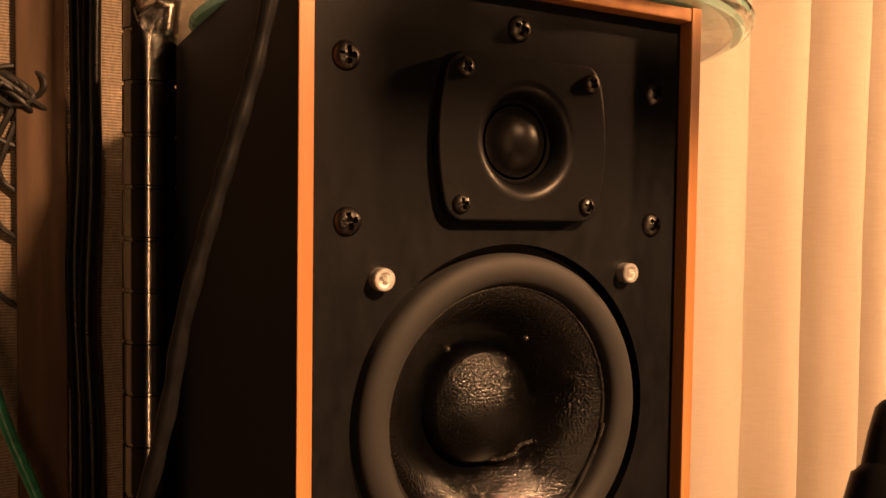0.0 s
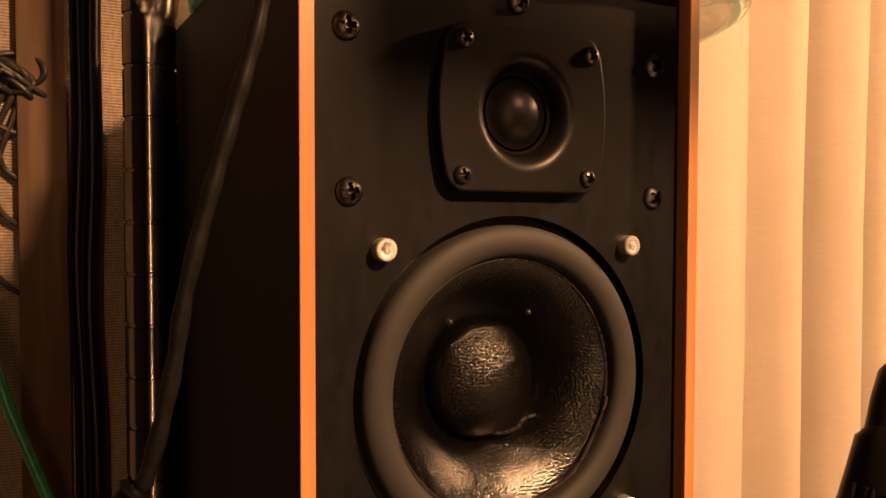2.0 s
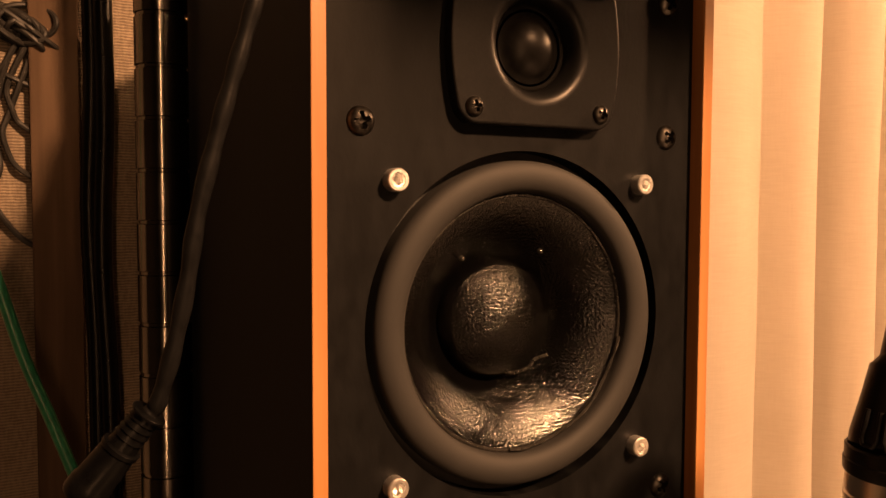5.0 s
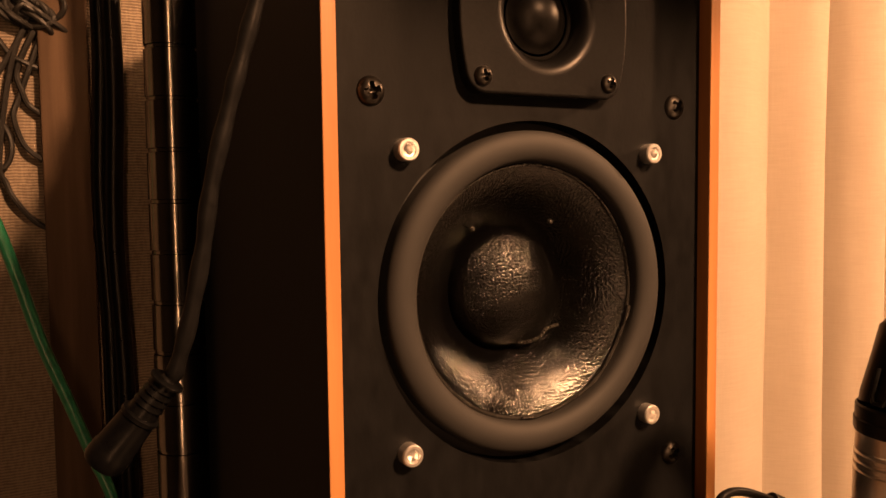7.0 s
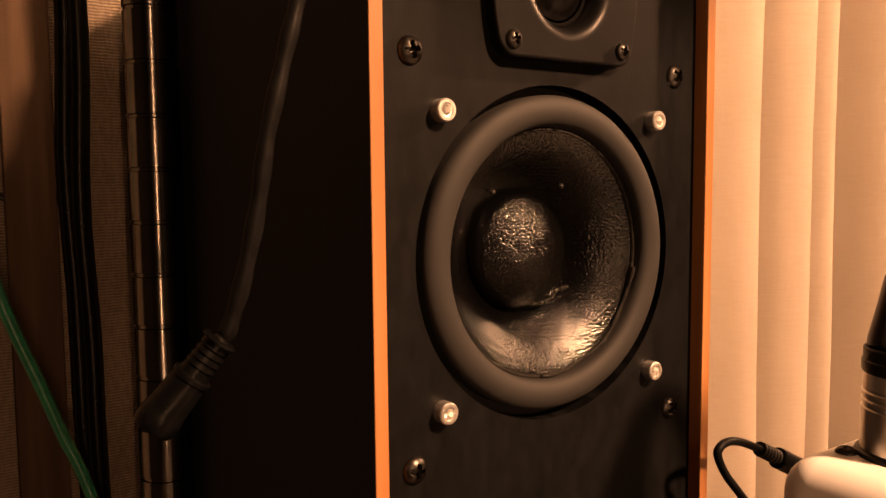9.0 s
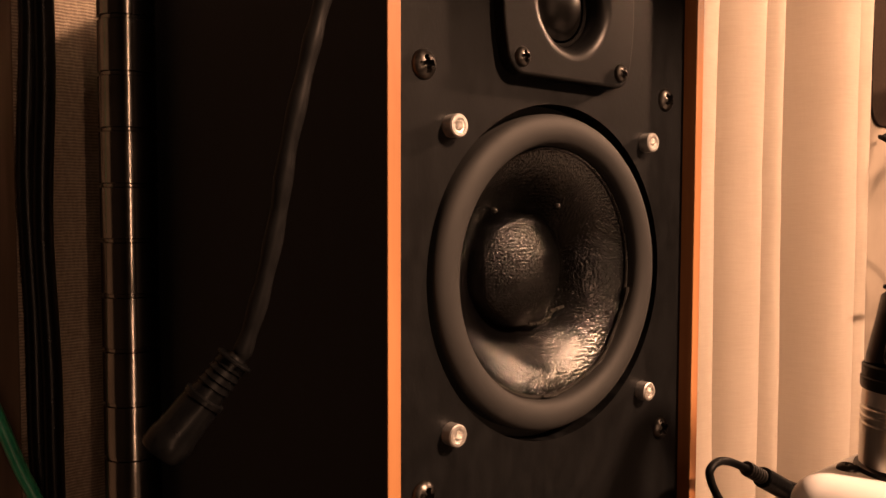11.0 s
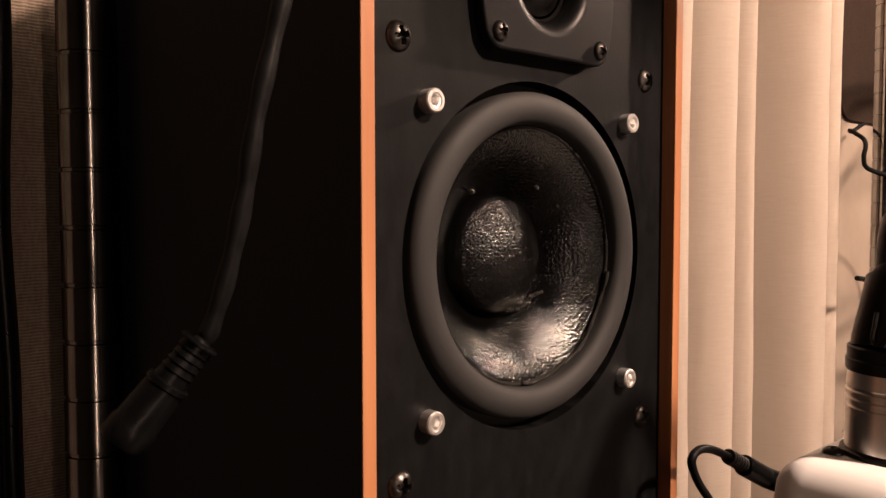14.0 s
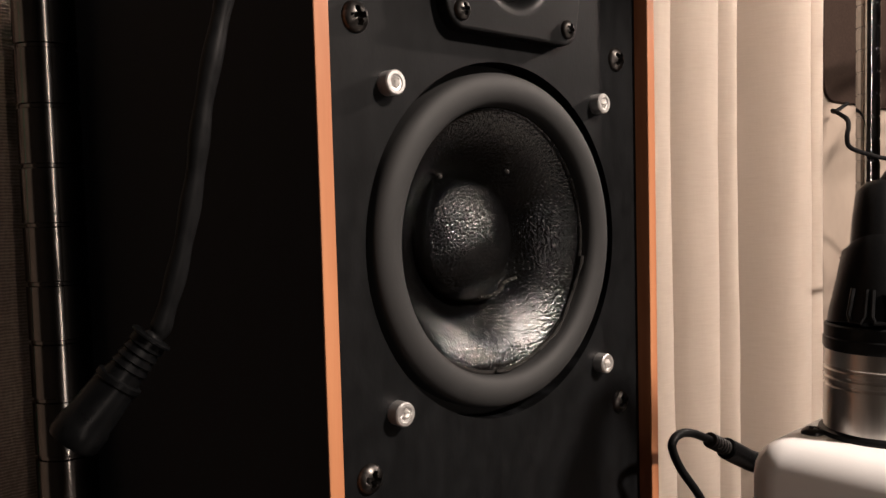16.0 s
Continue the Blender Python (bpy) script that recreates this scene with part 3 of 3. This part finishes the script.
# A brown strip stands in for the upright shadow band on the wallpaper.
tagged(link("board", box(-0.1475, -0.1235, 0.243, 0.2498, 0.0, 1.9, 0.001), SHADOW_STRIP), "dark brown strip against the wall in place of a shadow band", "board")


# Black strands and loops laid on the wallpaper to draw its looping shadows.
def make_shadow_strands():
    c = thing("shadow_strands", (-0.18, 0.24, 1.05), "thin black strands on the wall in place of looping shadows", "wire")
    strands = (((-0.141, 1.137), (-0.150, 1.118), (-0.1575, 1.0995), (-0.1555, 1.0885), (-0.1525, 1.0817), (-0.1440, 1.0755)),
               ((-0.1451, 1.120), (-0.1512, 1.1024), (-0.1573, 1.085), (-0.1600, 1.0757), (-0.1570, 1.0641), (-0.1529, 1.0578), (-0.1440, 1.0515)),
               ((-0.150, 1.130), (-0.158, 1.110), (-0.1633, 1.0862), (-0.1676, 1.0519), (-0.1651, 1.0419), (-0.1616, 1.0335), (-0.1530, 1.0220), (-0.1440, 1.0160)),
               ((-0.172, 1.125), (-0.1659, 1.1155), (-0.160, 1.1075), (-0.1537, 1.1037), (-0.1440, 1.1000)),
               ((-0.178, 1.075), (-0.171, 1.090), (-0.1641, 1.1016), (-0.1557, 1.1163), (-0.149, 1.131)),
               ((-0.182, 1.10), (-0.174, 1.082), (-0.1640, 1.0700), (-0.1615, 1.0580), (-0.1665, 1.0490), (-0.178, 1.052)))
    for pts in strands:
        part("strand", sweep(spline([(x, 0.2470 - 0.0014 * (i % 2), z) for i, (x, z) in enumerate(pts)], 8), 0.0015, 8), CABLE, c, smooth=True)
    for k in range(9):
        cx, cz, r = -0.148 - 0.0022 * (k % 4), 1.128 + 0.0026 * (k % 3), 0.006 + 0.0011 * (k % 5)
        pts = [(cx + r * 1.5 * math.cos(a + k), 0.2440 + 0.003 * math.sin(2 * a + k), cz + r * math.sin(a + 0.6 * k)) for a in (2 * math.pi * i / 28 for i in range(29))]
        part("loop", sweep(pts, 0.0015, 8), CABLE, c, smooth=True)


make_shadow_strands()


# ---- white case with plug and lead ----
def make_case():
    c = thing("adapter_case", (0.08, -0.13, 0.77), "white enamelled case with a steel socket and black plug", "case")
    part("body", box(0.0310, 0.175, -0.205, -0.0645, 0.7702, 0.9367, 0.012, 6), WHITE, c, "white rounded case", True)
    fx, fy = 0.0662, -0.0930
    part("flange", lathe([(0.0, 0.9355), (0.0176, 0.9355), (0.0180, 0.9365), (0.0176, 0.9380), (0.0165, 0.9386), (0.0, 0.9386)], (fx, fy, 0), "z", 64), PLASTIC, c, "black rubber gasket ring", True)
    sleeve = [(0.0163, 0.9388), (0.0163, 0.9520), (0.0158, 0.9524), (0.0158, 0.9530), (0.0163, 0.9534), (0.0163, 0.9546), (0.0158, 0.9550), (0.0158, 0.9556), (0.0163, 0.9560), (0.0163, 0.9572), (0.0158, 0.9576), (0.0158, 0.9582), (0.0161, 0.9586), (0.0157, 0.9640), (0.0, 0.9640)]
    part("sleeve", lathe(sleeve, (fx, fy, 0), "z", 64), BRUSHED, c, "brushed steel sleeve", True)
    plug = part("plug", lathe([(0.0, 0.9635), (0.0162, 0.9635), (0.0165, 0.9642), (0.0165, 0.9672), (0.0161, 0.9676), (0.0161, 0.9710), (0.0155, 0.9716)], (fx, fy, 0), "z", 48), PLASTIC, c, "black plastic plug", True)
    a = math.atan2(-0.186 - fy, -0.195 - fx)
    taper = ((0.0000, 0.9712, 0.0152), (0.0004, 0.9740, 0.0150), (0.0022, 0.9850, 0.0126), (0.0036, 0.9935, 0.0110), (0.0038, 0.9940, 0.0094), (0.0044, 0.9948, 0.0088), (0.0080, 1.0040, 0.0080), (0.0115, 1.0110, 0.0070), (0.0125, 1.0125, 0.0058))
    part("sleeve_boot", sweep([(fx + dx, fy + dx * 0.4, z) for dx, z, r in taper], [r for dx, z, r in taper], 36), PLASTIC, plug, "tapered black rubber boot", True)
    cord = spline([(fx + 0.010, fy + 0.0040, 1.008), (fx + 0.020, fy - 0.002, 1.019), (fx + 0.042, fy - 0.020, 1.020), (fx + 0.085, fy - 0.06, 0.98), (fx + 0.13, fy - 0.07, 0.88), (fx + 0.14, fy - 0.07, 0.775)], 8)
    part("cord", sweep(cord, 0.0042, 14), CABLE, plug, smooth=True)
    for k in (-1, 0, 1):
        b = a + math.radians(26 * k)
        loop = [(fx + (0.0156 - 0.0030 * f) * math.cos(b + w), fy + (0.0156 - 0.0030 * f) * math.sin(b + w), 0.9728 + 0.012 * f) for w, f in ((-0.16, 0.85), (-0.16, 0.2), (-0.10, 0.04), (0.10, 0.04), (0.16, 0.2), (0.16, 0.85))]
        part("rib", sweep(loop, 0.0007, 8), PLASTIC, plug, smooth=True)
    b = a + math.radians(22)
    part("mark", sweep([(fx + 0.0162 * math.cos(b), fy + 0.0162 * math.sin(b), 0.9655), (fx + 0.0162 * math.cos(b), fy + 0.0162 * math.sin(b), 0.9680)], 0.0006, 6), LEAF, plug, "small green printed bar")
    sc = part("screw", phillips(0.0034, 0.0014, 0.0), BRONZED, c, "black cross-head screw", True)
    sc.matrix_basis = pose(0.0520, -0.0780, 0.9372, -90, 0, 0)
    for y in (-0.0770, -0.0735, -0.0700):
        part("ridge", sweep([(0.080, y, 0.9369), (0.162, y, 0.9369)], 0.0008, 8), WHITE, c, smooth=True)
    # lead with a ribbed boot, plugged into the side
    lead = spline([(0.125, -0.010, 0.7715), (0.118, -0.014, 0.830), (0.1020, -0.017, 0.872), (0.0881, -0.018, 0.8906), (0.0736, -0.018, 0.9061), (0.0678, -0.018, 0.9153), (0.0690, -0.018, 0.9188), (0.0739, -0.018, 0.9200), (0.0800, -0.018, 0.9190),
                   (0.0863, -0.018, 0.9168), (0.0960, -0.018, 0.9125)], 8)
    ld = part("lead", sweep(lead, 0.0017, 14), GREYCABLE, c, "dark grey power lead", True)
    d = Vector((0.0177, -0.001, -0.0090)).normalized()
    p0 = Vector((0.0955, -0.0180, 0.9128))
    pts, rad = [], []
    for k in range(6):
        pts += [p0 + d * (0.0022 * k), p0 + d * (0.0022 * k + 0.0013), p0 + d * (0.0022 * k + 0.0015), p0 + d * (0.0022 * k + 0.0021)]
        rad += [0.0032, 0.0033, 0.0024, 0.0024]
    part("boot", sweep(pts, rad, 16), CABLE, ld, "ribbed black boot", True)
    part("connector", sweep([p0 + d * 0.0130, p0 + d * 0.0135, p0 + d * 0.034, Vector((0.133, -0.034, 0.8930)), Vector((0.134, -0.0660, 0.8930))], [0.0040, 0.0046, 0.0046, 0.0046, 0.0046], 16), PLUGBLACK, ld, "black connector", True)


make_case()


# ---- cables by the far post ----
def make_loose_cables():
    c = thing("black_cable", (0.74, 0.15, 0.77), "thin black cables looping in front of the curtain", "cable")
    runs = (((0.86, 0.225, 1.12), (0.80, 0.215, 1.106), (0.755, 0.200, 1.103), (0.722, 0.180, 1.096), (0.707, 0.166, 1.088), (0.691, 0.158, 1.079), (0.687, 0.158, 1.068), (0.697, 0.158, 1.057), (0.726, 0.145, 1.048), (0.797, 0.138, 1.038), (0.88, 0.12, 0.99), (0.90, 0.10, 0.772)),
            ((0.579, 0.120, 0.9496), (0.612, 0.120, 0.9457), (0.653, 0.120, 0.939), (0.720, 0.118, 0.915), (0.800, 0.110, 0.85), (0.840, 0.105, 0.772)))
    for r in runs:
        part("cord", sweep(spline(r, 8), 0.0024, 10), MATTCABLE, c, smooth=True)
    # cords that hang between the side lamp and the curtain, out beyond the rack post
    lamp = Vector((1.25, -0.30, 1.58))
    falls = (((0.559, 0.168, 1.034), (0.575, 0.168, 1.063), (0.593, 0.168, 1.091), (0.632, 0.168, 1.158)),
             ((0.585, 0.168, 0.984), (0.593, 0.168, 1.009), (0.606, 0.168, 1.030), (0.640, 0.168, 1.068), (0.663, 0.168, 1.095), (0.696, 0.168, 1.147)),
             ((0.559, 0.168, 0.994), (0.590, 0.168, 0.955), (0.632, 0.168, 0.929), (0.655, 0.168, 0.905), (0.659, 0.168, 0.882), (0.656, 0.168, 0.831)),
             ((0.599, 0.168, 0.894), (0.606, 0.168, 0.947), (0.620, 0.168, 0.983), (0.632, 0.168, 1.005), (0.664, 0.168, 1.052)),
             ((0.562, 0.168, 0.791), (0.573, 0.168, 0.801), (0.606, 0.168, 0.802), (0.650, 0.168, 0.793), (0.706, 0.168, 0.768)),
             ((0.852, 0.246, 1.030), (0.882, 0.246, 1.068), (0.942, 0.246, 1.108), (0.990, 0.246, 1.150)),
             ((0.840, 0.246, 0.870), (0.870, 0.246, 0.892), (0.925, 0.246, 0.897), (0.980, 0.246, 0.880)))
    for f in falls:
        pts = [Vector(q).lerp(lamp, 0.22) for q in f]
        pts += [Vector((1.08, 0.10, pts[-1].z + 0.03)), Vector((1.30, 0.10, pts[-1].z)), Vector((1.38, 0.10, 0.60)), Vector((1.38, 0.10, 0.0035))]
        part("cord", sweep(spline(pts, 8), 0.0034, 10), MATTCABLE, c, smooth=True)


make_loose_cables()


# ---- flat brown sheet on the wall, drawn in place of a cast shadow ----
def make_shadow_patch():
    bm = bmesh.new()
    x0, x1, zb, zt, r = 0.842, 1.16, 1.126, 1.75, 0.030
    rim = [(x0, zt), (x1, zt)] + [(x1 - r + r * math.cos(a), zb + r - r * math.sin(a)) for a in (math.pi / 2 * k / 8 for k in range(9))]
    rim += [(x0 + r - r * math.sin(a), zb + r - r * math.cos(a)) for a in (math.pi / 2 * k / 8 for k in range(9))]
    vs = [bm.verts.new((x, 0.2462, z)) for x, z in rim]
    f = bm.faces.new(vs)
    made = bmesh.ops.extrude_face_region(bm, geom=[f])
    for v in made["geom"]:
        if isinstance(v, bmesh.types.BMVert):
            v.co.y = 0.2495
    bmesh.ops.bevel(bm, geom=[e for e in bm.edges], offset=0.0008, segments=2, affect="EDGES")
    tagged(link("wall_shadow_patch", bm, SHADOW_PATCH), "flat dark brown sheet on the wall in place of a shadow", "bag")


make_shadow_patch()
